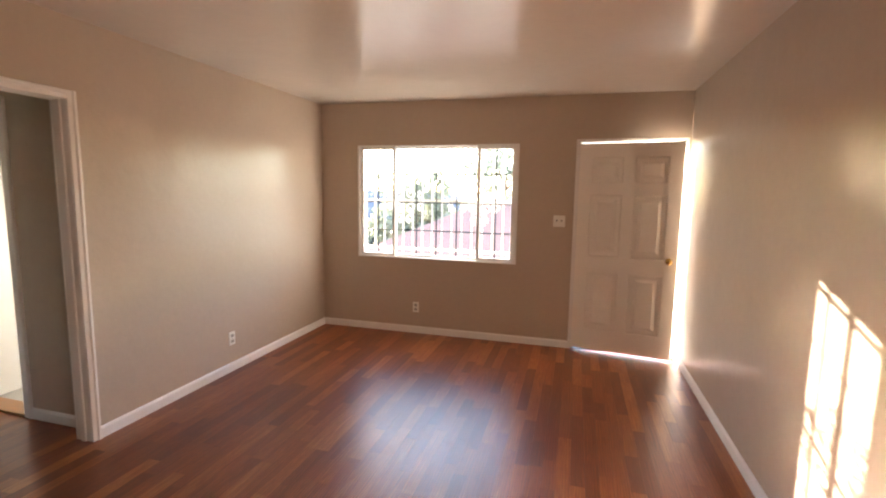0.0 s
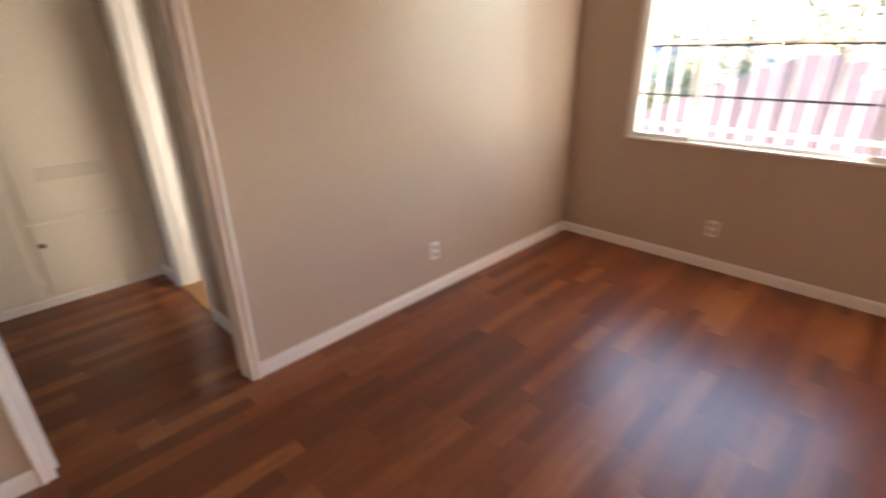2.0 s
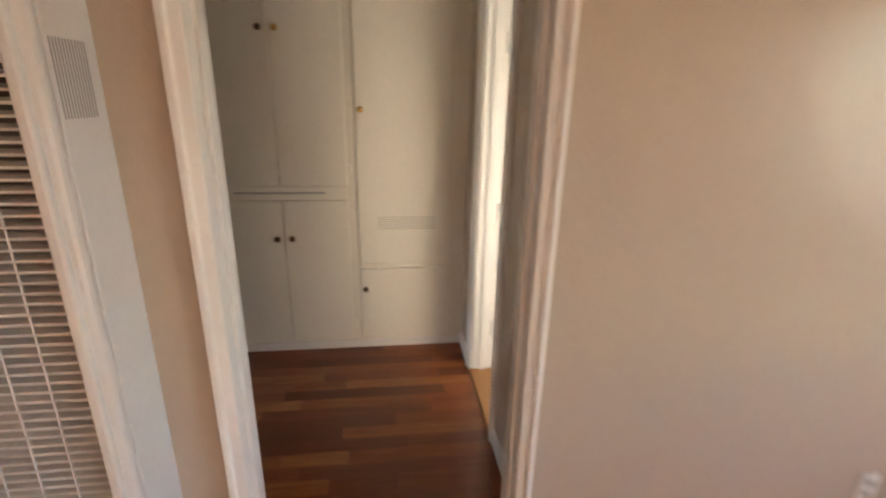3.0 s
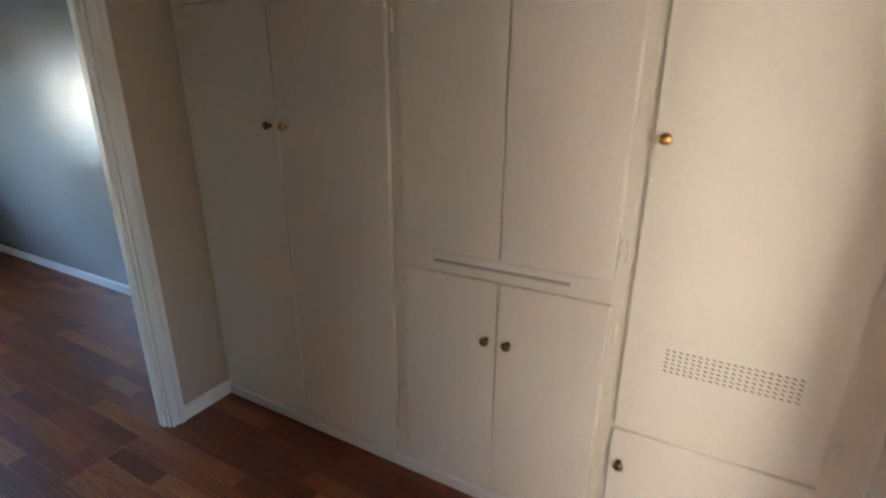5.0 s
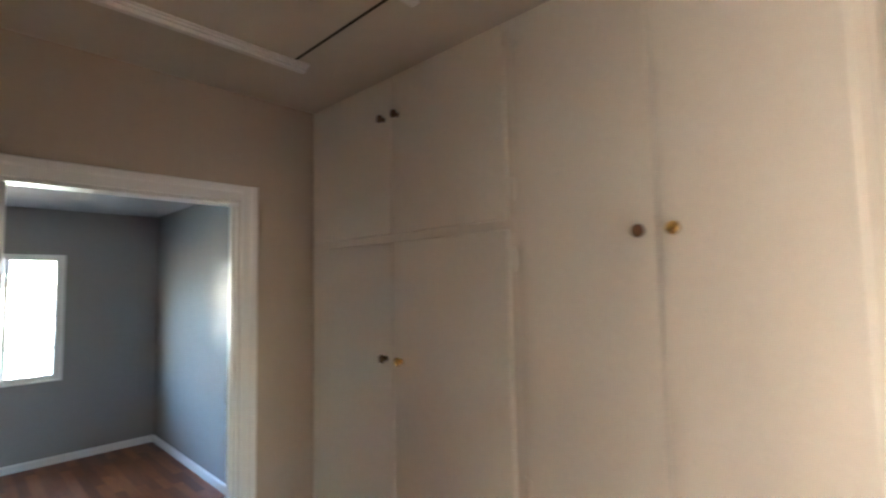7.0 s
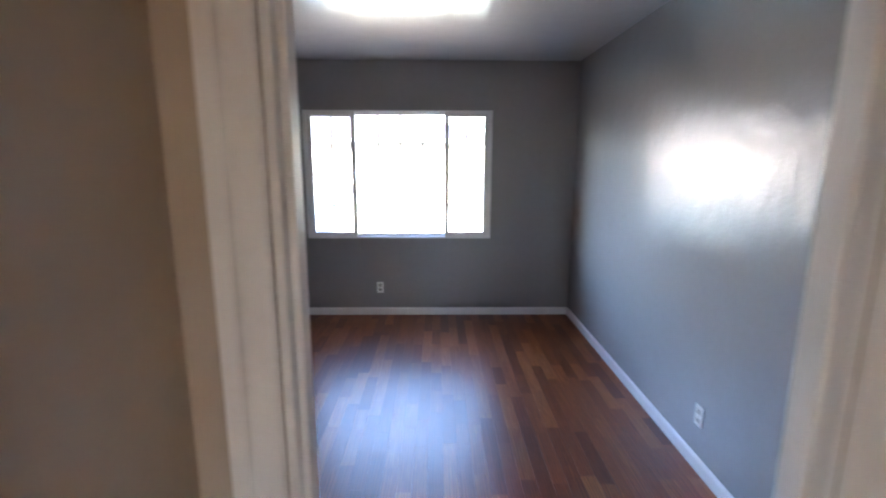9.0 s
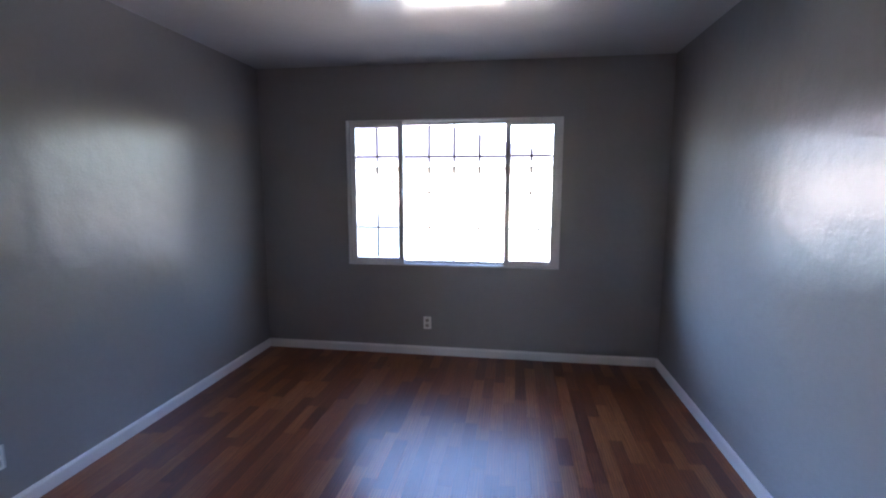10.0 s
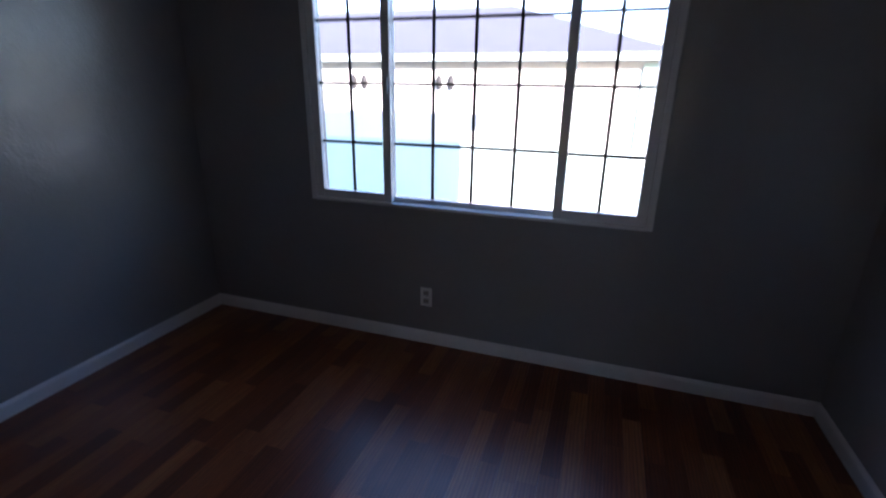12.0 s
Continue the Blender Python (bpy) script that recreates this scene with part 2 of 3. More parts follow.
def wall_mesh(axis, t0, t1, a0, a1, z0, z1, holes=()):
    """A wall across `axis` from t0 to t1, along the other axis from a0 to a1, with holes (a0, a1, z0, z1) through it."""
    us = sorted({a0, a1, *[h[0] for h in holes], *[h[1] for h in holes]})
    zs = sorted({z0, z1, *[h[2] for h in holes], *[h[3] for h in holes]})
    bm = bmesh.new()
    solid = lambda i, j: 0 <= i < len(us) - 1 and 0 <= j < len(zs) - 1 and not any(
        h[0] <= (us[i] + us[i + 1]) / 2 <= h[1] and h[2] <= (zs[j] + zs[j + 1]) / 2 <= h[3] for h in holes)
    cache = {}

    def v(i, j, t):
        key = (i, j, t)
        if key not in cache:
            p = (t, us[i], zs[j]) if axis == "x" else (us[i], t, zs[j])
            cache[key] = bm.verts.new(p)
        return cache[key]

    for i in range(len(us) - 1):
        for j in range(len(zs) - 1):
            if not solid(i, j):
                continue
            for t in (t0, t1):
                bm.faces.new((v(i, j, t), v(i + 1, j, t), v(i + 1, j + 1, t), v(i, j + 1, t)))
            for di, dj, p, q in ((-1, 0, (0, 0), (0, 1)), (1, 0, (1, 0), (1, 1)), (0, -1, (0, 0), (1, 0)), (0, 1, (0, 1), (1, 1))):
                if not solid(i + di, j + dj):
                    bm.faces.new((v(i + p[0], j + p[1], t0), v(i + q[0], j + q[1], t0), v(i + q[0], j + q[1], t1), v(i + p[0], j + p[1], t1)))
    return bm


# ---- large structure ----
H = 2.503                      # ceiling height
EAST, NORTH, SOUTH = 3.772, 4.50, -4.868
BW, BE = -2.080, 1.370         # bedroom's side walls
LWIN = (0.440, 2.215, 0.826, 2.052)
BWIN = (-1.257, 0.574, 0.802, 2.050)
TWIN = (-1.58, -0.80, 1.20, 2.03)
FDOOR = (2.80, 3.735, 0.0, 2.065)
OPEN = (0.962, 1.734, -0.15, 2.056)
HY = -0.737                    # hall side of the bedroom wall
BY = HY - 0.085                # bedroom side
HN = 1.835                     # hall side of the bathroom wall
BDOOR = (-1.258, -0.529, -0.15, 2.048)
HDOOR = (-1.262, -0.735, -0.15, 2.03)

structure("wall_north", wall_mesh("y", NORTH, 4.65, -2.25, 3.925, -0.15, 2.6, (LWIN, TWIN, (FDOOR[0], FDOOR[1], -0.02, FDOOR[3]))),
          WALL_TAUPE, "taupe painted living room wall with window and front door", "wall")
structure("wall_east", wall_mesh("x", EAST, 3.925, BY, NORTH, -0.15, 2.6), WALL_TAUPE, "taupe semi-gloss painted living room wall", "wall")
structure("wall_hall", wall_mesh("x", -0.12, 0.0, HY, NORTH, -0.15, 2.6, (OPEN,)), WALL_TAUPE, "taupe painted wall with cased opening to the hall", "wall")
structure("wall_bedroom_door", wall_mesh("y", BY, HY, -2.105, 3.925, -0.15, 2.6, (BDOOR,)), WALL_TAUPE, "taupe painted wall with the bedroom doorway", "wall")
structure("wall_bedroom_inside", wall_mesh("y", BY - 0.006, BY, BW, BE, 0.0, H, (BDOOR,)), WALL_GREY, "grey painted inner face of bedroom wall", "wall")
structure("wall_bathroom", wall_mesh("y", HN, HN + 0.12, BW, -0.12, -0.15, 2.6, (HDOOR,)), WALL_TAUPE, "taupe painted hall wall with bathroom doorway", "wall")
structure("wall_west", wall_mesh("x", -2.25, BW, -5.05, NORTH, -0.15, 2.6), WALL_GREY, "grey semi-gloss painted bedroom wall", "wall")
structure("wall_bedroom_east", wall_mesh("x", BE, 1.49, -5.05, BY, -0.15, 2.6), WALL_GREY, "grey semi-gloss painted bedroom wall", "wall")
structure("wall_south", wall_mesh("y", -5.05, SOUTH, BW, BE, -0.15, 2.6, (BWIN,)), WALL_GREY, "grey painted bedroom wall with wide window", "wall")
structure("wall_hall_return", B(-0.413, HY, 0, -0.12, -0.31, H), WALL_TAUPE, "taupe painted boxed-out wall beside bedroom doorway", "wall")

BATH = material("white_bathroom_paint", (0.78, 0.79, 0.74), 0.35, vary=0.03, scale=4, bump=0.2, bump_scale=60)
structure("wall_bathroom_east", B(-0.126, HN + 0.1265, 0.0, -0.1205, NORTH - 0.0065, H), BATH, "white painted bathroom wall", "wall")
structure("wall_bathroom_north", wall_mesh("y", NORTH - 0.006, NORTH - 0.0005, BW + 0.0005, -0.1205, 0.0, H, (TWIN,)), BATH, "white painted bathroom wall with a small window", "wall")
structure("wall_bathroom_south", wall_mesh("y", HN + 0.1205, HN + 0.126, BW + 0.0005, -0.1205, 0.0, H, ((HDOOR[0], HDOOR[1], -0.01, HDOOR[3]),)), BATH,
          "white painted bathroom wall round the doorway", "wall")

structure("ceiling_living", B(0, HY, H, EAST, NORTH, 2.6), CEIL_WARM, "glossy warm white painted ceiling", "ceiling")
structure("ceiling_bedroom", B(BW, SOUTH, H, BE, BY, 2.6), CEIL_BED, "glossy white painted bedroom ceiling", "ceiling")
structure("ceiling_hall", B(BW, HY, H, -0.12, HN, 2.6), CEIL_HALL, "cream painted hall ceiling", "ceiling")
structure("ceiling_bathroom", B(BW, HN + 0.12, H, -0.12, NORTH, 2.6), TRIM, "white painted bathroom ceiling", "ceiling")
structure("roof", B(-2.6, -5.4, 2.602, 4.3, 5.0, 2.75), SHINGLE, "flat roof slab over the rooms", "roof")
structure("lower_storey", wall_mesh("y", -5.05, 4.65, -2.25, 3.925, -3.0, -0.155), STUCCO, "cream stucco lower storey", "wall")
structure("landing", B(2.2, 4.655, -0.2, 4.2, 6.0, -0.03), LANDING, "dark grey concrete landing outside the front door", "landing")


def profile_strip(p, q, n, height, depth, name, mat, label, z0=0.0):
    """A baseboard from p to q on the floor, its face towards n."""
    p, q, n = Vector((*p, 0)), Vector((*q, 0)), Vector((*n, 0))
    bm = bmesh.new()
    shape = [(0, 0), (depth, 0), (depth, height * 0.78), (depth * 0.72, height * 0.90), (depth * 0.35, height), (0, height)]
    rings = [[bm.verts.new(e + n * d + Vector((0, 0, z0 + z))) for d, z in shape] for e in (p, q)]
    for i in range(len(shape)):
        j = (i + 1) % len(shape)
        bm.faces.new((rings[0][i], rings[0][j], rings[1][j], rings[1][i]))
    bm.faces.new(rings[0])
    bm.faces.new(rings[1])
    return structure(name, bm, mat, label, "baseboard")


for p, q, n in (
        ((0, 1.772), (0, NORTH), (1, 0)), ((0.014, NORTH), (2.765, NORTH), (0, -1)), ((EAST, HY), (EAST, NORTH), (-1, 0)),
        ((0.0, 0.806), (0.0, 0.924), (1, 0)), ((0.0, HY), (0.0, 0.298), (1, 0)), ((0.014, HY), (EAST - 0.014, HY), (0, 1)),
        ((BE, SOUTH), (BE, BY - 0.006), (-1, 0)), ((BW, SOUTH), (BW, BY - 0.006), (1, 0)), ((BW + 0.014, SOUTH), (BE - 0.014, SOUTH), (0, 1)),
        ((-0.46, BY - 0.006), (BE - 0.014, BY - 0.006), (0, -1)), ((BW + 0.014, BY - 0.006), (-1.325, BY - 0.006), (0, -1)),
        ((-1.594, HY), (-1.322, HY), (0, 1)), ((-0.12, HN), (-0.662, HN), (0, -1)), ((-1.336, HN), (-1.594, HN), (0, -1)),
        ((-0.413, HY + 0.014), (-0.413, -0.31), (-1, 0)), ((-0.427, -0.31), (-0.12, -0.31), (0, 1)), ((-0.12, -0.296), (-0.12, 0.924), (-1, 0))):
    profile_strip(p, q, n, 0.075, 0.014, "baseboard", TRIM, "white painted wooden baseboard along the wall")


# ---- cased openings ----
def casing(name, axis, face, n, a0, a1, top, w=0.072, d=0.02, label=""):
    """Door casing round an opening on the wall face; n is the side on which it stands proud."""
    root = thing(name, Matrix(), label or "white painted moulded door casing", "door casing", kind="structure")

    # across the board from its outer edge to the opening: share of the width, share of the depth
    shape = [(0, 0), (0, 0.78), (0.04, 0.94), (0.11, 1.0), (0.30, 1.0), (0.38, 0.92), (0.43, 0.70), (0.50, 0.60), (0.93, 0.54), (1.0, 0.44), (1.0, 0)]

    def bar(nm, u0, u1, z0, z1, upright, outer):
        bm = bmesh.new()
        rings = []
        for end in (0, 1):
            ring = []
            for s_w, s_d in shape:
                if upright:
                    u = u0 + s_w * w if outer < 0 else u1 - s_w * w
                    z = z1 if end else z0
                else:
                    u, z = (u1 if end else u0), z1 - s_w * w
                f = face + n * d * s_d
                ring.append(bm.verts.new((f, u, z) if axis == "x" else (u, f, z)))
            rings.append(ring)
        for i in range(len(shape)):
            j = (i + 1) % len(shape)
            bm.faces.new((rings[0][i], rings[0][j], rings[1][j], rings[1][i]))
        bm.faces.new(rings[0])
        bm.faces.new(rings[1])
        return part(nm, bm, TRIM, root)
    bar("casing_upright", a0 - w, a0, 0, top + w, True, -1)
    bar("casing_upright", a1, a1 + w, 0, top + w, True, 1)
    bar("casing_head", a0 + 0.0005, a1 - 0.0005, top, top + w, False, 0)
    return root


def lining(axis, t0, t1, a0, a1, top, th=0.012):
    root = thing("door_lining", Matrix(), "white painted door lining inside the opening", "door frame", kind="structure")
    for nm, u0, u1, z0, z1 in (("jamb", a0, a0 + th, 0, top), ("jamb", a1 - th, a1, 0, top), ("head", a0 + th, a1 - th, top - th, top)):
        b = B(t0, u0, z0, t1, u1, z1, bevel=0.002) if axis == "x" else B(u0, t0, z0, u1, t1, z1, bevel=0.002)
        part(nm, b, TRIM, root)
        m = (t0 + t1) / 2
        if nm == "jamb":
            s0, s1 = (u1, u1 + 0.01) if u0 == a0 else (u0 - 0.01, u0)
            b = B(m - 0.018, s0, 0, m + 0.018, s1, top - th, bevel=0.002) if axis == "x" else B(s0, m - 0.018, 0, s1, m + 0.018, top - th, bevel=0.002)
            part("stop", b, TRIM, root)
    return root


casing("trim_opening", "x", 0.0, 1, 0.974, 1.722, 2.044, w=0.048)
casing("trim_opening_hall", "x", -0.12, -1, 0.974, 1.722, 2.044, w=0.048)
lining("x", -0.118, -0.002, OPEN[0], OPEN[1], OPEN[3])
casing("trim_bedroom_doorway", "y", HY, 1, BDOOR[0], BDOOR[1], BDOOR[3], w=0.066)
lining("y", BY - 0.004, HY - 0.002, BDOOR[0], BDOOR[1], BDOOR[3])
casing("trim_bathroom_doorway", "y", HN, -1, HDOOR[0], HDOOR[1], HDOOR[3])
hl = lining("y", HN + 0.002, HN + 0.118, HDOOR[0], HDOOR[1], HDOOR[3])
for z in (0.28, 0.95, 1.75):
    part("hinge", lathe([(0.006, -0.045), (0.007, -0.04), (0.007, 0.04), (0.006, 0.045)], seg=10), TRIM, hl, at=Matrix.Translation((-1.245, HN + 0.11, z)))
structure("threshold", B(HDOOR[0], HN - 0.01, 0.0005, HDOOR[1], HN + 0.135, 0.016, bevel=0.004), OAK, "worn oak threshold in the bathroom doorway", "threshold")

fr = thing("door_frame_front", Matrix(), "white painted front door frame flush with the wall", "door frame", kind="structure")
part("jamb", B(FDOOR[0] - 0.035, NORTH - 0.008, 0, FDOOR[0] + 0.002, 4.649, FDOOR[3] + 0.02, bevel=0.003), TRIM, fr)
part("jamb", B(FDOOR[1] - 0.012, NORTH - 0.006, 0, FDOOR[1] + 0.022, 4.649, FDOOR[3] + 0.02, bevel=0.003), TRIM, fr)
part("head", B(FDOOR[0] + 0.0025, NORTH - 0.007, FDOOR[3] - 0.010, FDOOR[1] - 0.0125, 4.649, FDOOR[3] + 0.02, bevel=0.003), TRIM, fr)
part("stop", B(FDOOR[0] + 0.0025, 4.585, 0, FDOOR[0] + 0.034, 4.648, FDOOR[3] - 0.011, bevel=0.002), TRIM, fr)
part("sill", B(FDOOR[0], 4.505, -0.01, FDOOR[1], 4.645, 0.008, bevel=0.003), STEEL, fr)


# ---- doors ----
def knob_bm(scale=1.0, seg=20):
    s = scale
    return lathe([(0.031 * s, 0), (0.031 * s, 0.004 * s), (0.012 * s, 0.010 * s), (0.011 * s, 0.028 * s), (0.022 * s, 0.036 * s),
                  (0.027 * s, 0.048 * s), (0.024 * s, 0.058 * s), (0.014 * s, 0.063 * s), (0.002 * s, 0.064 * s)], seg=seg)


def panel_door(name, at, w, h, label, group=""):
    """Six-panel door; hinge edge at the origin, leaf along +x, its room side towards -y."""
    root = thing(name, at, label, "door", kind="structure")
    t = 0.036
    st, mid = 0.115, 0.10
    pw = (w - 2 * st - mid) / 2
    rows = ((0.22, 0.80), (0.95, 1.55), (1.66, h - 0.13))
    holes = [(st + c * (pw + mid), st + c * (pw + mid) + pw, a, b) for a, b in rows for c in (0, 1)]
    bm = wall_mesh("y", -t, 0, 0, w, 0.012, h, holes)
    part("leaf", bm, DOOR_PAINT, root)
    for a0, a1, z0, z1 in holes:
        b = B(a0, -t + 0.014, z0, a1, -0.014, z1)
        for side in (-1, 1):
            y0 = -t + 0.0135 if side < 0 else -0.0135
            y1 = -t + 0.001 if side < 0 else -0.001
            for k, (ins, dep) in enumerate(((0.0, 0.55), (0.045, 1.0))):
                ya = y0 + (y1 - y0) * dep
                r = []
                e = 0.028
                for ex, yy in ((ins, y0), (ins + (0.012 if k == 0 else e), ya)):
                    r.append([b.verts.new((xx, yy, zz)) for xx, zz in ((a0 + ex, z0 + ex), (a1 - ex, z0 + ex), (a1 - ex, z1 - ex), (a0 + ex, z1 - ex))])
                for i in range(4):
                    b.faces.new((r[0][i], r[0][(i + 1) % 4], r[1][(i + 1) % 4], r[1][i]))
                if k == 1:
                    b.faces.new(r[1])
        part("panel", b, DOOR_PAINT, root)
    return root


front = panel_door("door_1", pose(FDOOR[0] + 0.0045, NORTH + 0.030, 0.006, 0, 0, -8.2), 0.912, 2.035, "white six-panel front door standing ajar")
kz = 0.945
part("door_knob", knob_bm(), BRASS, front, "polished brass knob", smooth=True, at=pose(0.905 - 0.065, -0.036, kz, 90))
part("door_knob", knob_bm(), BRASS, front, "polished brass knob", smooth=True, at=pose(0.905 - 0.065, 0.0, kz, -90))
part("latch", B(0.904, -0.03, kz - 0.012, 0.914, -0.012, kz + 0.012, bevel=0.003), BRASS, front)
for z in (0.30, 1.02, 1.80):
    part("hinge", lathe([(0.006, -0.05), (0.008, -0.045), (0.008, 0.045), (0.006, 0.05)], seg=10), TRIM, front, at=Matrix.Translation((-0.004, -0.044, z)))

bed_door = thing("door_2", pose(-0.512, BY - 0.025, 0.008, 0, 0, -40), "plain white bedroom door standing wide open", "door", kind="structure")
part("leaf", B(0, 0, 0, 0.715, 0.034, 2.02, bevel=0.002), DOOR_PAINT, bed_door)
part("door_knob", knob_bm(), STEEL, bed_door, "brushed nickel knob", smooth=True, at=pose(0.655, 0.0, 1.08, 90))
part("door_knob", knob_bm(), STEEL, bed_door, "brushed nickel knob", smooth=True, at=pose(0.655, 0.034, 1.08, -90))

bath_door = thing("door_3", pose(-1.244, HN + 0.125, 0.012, 0, 0, 90), "plain white bathroom door standing open", "door", kind="structure")
part("leaf", B(0, 0, 0, 0.60, 0.034, 2.0, bevel=0.002), TRIM, bath_door)
part("door_knob", knob_bm(), STEEL, bath_door, "brushed nickel knob", smooth=True, at=pose(0.54, 0.034, 0.95, -90))


# ---- windows ----
def slider_window(name, at, w, h, label, splits, m=0.0065, side=0.034):
    """Three-light vinyl slider; origin at the lower left of the inner face, x to the right, y outwards."""
    root = thing(name, at, label, "window", kind="structure")
    f, d = 0.032, 0.085
    g0, g1 = splits
    for nm, a in (("window_frame", (0.001, -0.008, 0.001, f, d, h - 0.001)), ("window_frame", (w - f, -0.008, 0.001, w - 0.001, d, h - 0.001)),
                  ("window_frame", (f, -0.006, h - f * 0.5, w - f, d, h - 0.001)), ("window_sill", (f, -0.014, 0.001, w - f, d, f * 0.55))):
        part(nm, B(*a, bevel=0.003), VINYL, root)
    rows = tuple(z - (2.052 - h) for z in (0.877, 1.135, 1.440, 1.745))

    def sash(x0, x1, y0, s, cols, z0, z1):
        top = part("sash", B(x0, y0, z0, x0 + s, y0 + 0.032, z1, bevel=0.003), VINYL, root)
        part("sash", B(x1 - s, y0, z0, x1, y0 + 0.032, z1, bevel=0.003), VINYL, root)
        part("sash", B(x0 + s, y0 + 0.001, z1 - s, x1 - s, y0 + 0.031, z1, bevel=0.003), VINYL, root)
        part("sash", B(x0 + s, y0 + 0.001, z0, x1 - s, y0 + 0.031, z0 + s, bevel=0.003), VINYL, root)
        pane = part("pane", B(x0 + s, y0 + 0.013, z0 + s, x1 - s, y0 + 0.017, z1 - s), GLASS, root)
        pane.visible_shadow = False
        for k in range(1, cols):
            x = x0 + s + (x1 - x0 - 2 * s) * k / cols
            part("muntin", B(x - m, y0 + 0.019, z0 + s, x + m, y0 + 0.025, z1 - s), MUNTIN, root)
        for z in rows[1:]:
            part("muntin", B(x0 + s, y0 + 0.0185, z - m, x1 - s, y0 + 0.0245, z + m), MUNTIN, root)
        return top
    lo, hi = f * 0.55, h - f * 0.5
    sash(f, g0 + 0.012, 0.004, side, 2, lo, hi)
    sash(g1 - 0.012, w - f, 0.004, side, 2, lo, hi)
    sash(g0 - 0.014, g1 + 0.014, 0.042, 0.026, 4, lo, hi)
    part("latch", B(g0 - 0.014, -0.012, rows[2] - 0.05, g0 + 0.004, 0.004, rows[2] + 0.03, bevel=0.004), VINYL, root)
    return root


slider_window("window_1", pose(LWIN[0], NORTH, LWIN[2]), LWIN[1] - LWIN[0], LWIN[3] - LWIN[2],
              "white vinyl three-light sliding window with dark muntins", (0.87 - LWIN[0], 1.80 - LWIN[0]))
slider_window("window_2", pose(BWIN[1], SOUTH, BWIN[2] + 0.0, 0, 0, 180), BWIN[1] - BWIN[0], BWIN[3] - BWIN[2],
              "white vinyl three-light sliding bedroom window, muntins coloured dark as if backlit", (BWIN[1] - 0.085, BWIN[1] + 0.806), 0.0082, 0.046)


# ---- security grille outside the living room window ----
def tube(bm, pts, r, seg=6):
    rings = []
    for i, p in enumerate(pts):
        a, b = pts[max(i - 1, 0)], pts[min(i + 1, len(pts) - 1)]
        q = (b - a).to_track_quat("Z", "Y")
        rings.append([bm.verts.new(p + q @ Vector((r * math.cos(2 * math.pi * k / seg), r * math.sin(2 * math.pi * k / seg), 0))) for k in range(seg)])
    for a, b in zip(rings, rings[1:]):
        for k in range(seg):
            bm.faces.new((a[k], a[(k + 1) % seg], b[(k + 1) % seg], b[k]))
    bm.faces.new(rings[0])
    bm.faces.new(rings[-1])
    return bm


def scroll_points(cx, cz, r, start, turns, hand):
    n = 22
    out = []
    for i in range(n + 1):
        u = i / n
        a = start + hand * u * turns * 2 * math.pi
        rr = r * (1 - 0.75 * u)
        out.append(Vector((cx + rr * math.cos(a), 4.80, cz + rr * math.sin(a))))
    return out


grille = thing("window_grille", Matrix(), "white wrought iron security grille with scrolls outside window", "window grille")
for z in (0.90, 1.455, 2.06):
    part("rail", B(0.36, 4.79, z - 0.012, 2.30, 4.815, z + 0.012), IRON, grille)
for i in range(17):
    x = 0.40 + i * 0.116
    part("bar", B(x - 0.0075, 4.795, 0.80, x + 0.0075, 4.81, 2.12), IRON, grille)
for x in (0.36, 2.30):
    for z in (0.9, 2.06):
        part("bracket", B(x - 0.01, 4.652, z - 0.01, x + 0.01, 4.815, z + 0.01), IRON, grille)
for cx in (0.88, 1.76):
    for sx in (-1, 1):
        for sz in (-1, 1):
            for ox, oz, r in ((0.082, 0.080, 0.062), (0.190, 0.066, 0.045), (0.066, 0.205, 0.050)):
                pts = scroll_points(cx + sx * ox, 1.455 + sz * oz, r, math.pi / 2 if sz > 0 else -math.pi / 2, 1.3, sx * sz)
                part("scroll", tube(bmesh.new(), pts, 0.0105), IRON, grille)


# ---- electrical plates ----
def outlet(at, label="white duplex power outlet low on the wall"):
    """Plate in the xz plane facing -y."""
    root = thing("power_outlet", at, label, "power outlet", "power outlets")
    part("plate", B(-0.035, -0.006, -0.057, 0.035, -0.0005, 0.057, bevel=0.003), PLASTIC, root)
    for z in (0.024, -0.024):
        part("socket", B(-0.016, -0.008, z - 0.014, 0.016, -0.0055, z + 0.014, bevel=0.003), SOCKET, root)
        for x in (-0.006, 0.006):
            part("slot", B(x - 0.0015, -0.0085, z - 0.004, x + 0.0015, -0.0075, z + 0.006), SLOT, root)
        part("slot", B(-0.002, -0.0085, z - 0.011, 0.002, -0.0075, z - 0.007), SLOT, root)
    part("screw", lathe([(0.003, 0), (0.003, 0.0015), (0.001, 0.002)], seg=8), STEEL, root, at=pose(0, -0.006, 0, 90))
    return root


first = outlet(pose(1.132, NORTH, 0.290))
for m in (pose(0, 2.954, 0.285, 0, 0, 90), pose(-0.136, SOUTH, 0.291, 0, 0, 180), pose(BW, -2.392, 0.29, 0, 0, 90), pose(BE, -2.505, 0.287, 0, 0, -90)):
    copy_thing(first, m)
sw = thing("light_switch", pose(2.631, NORTH, 1.288), "white double light switch plate beside the front door", "light switch")
part("plate", B(-0.058, -0.006, -0.057, 0.058, -0.0005, 0.057, bevel=0.003), PLASTIC, sw)
for x in (-0.023, 0.023):
    part("toggle", B(x - 0.005, -0.017, -0.004, x + 0.005, -0.0055, 0.012, bevel=0.002), SLOT, sw, "dark toggle")

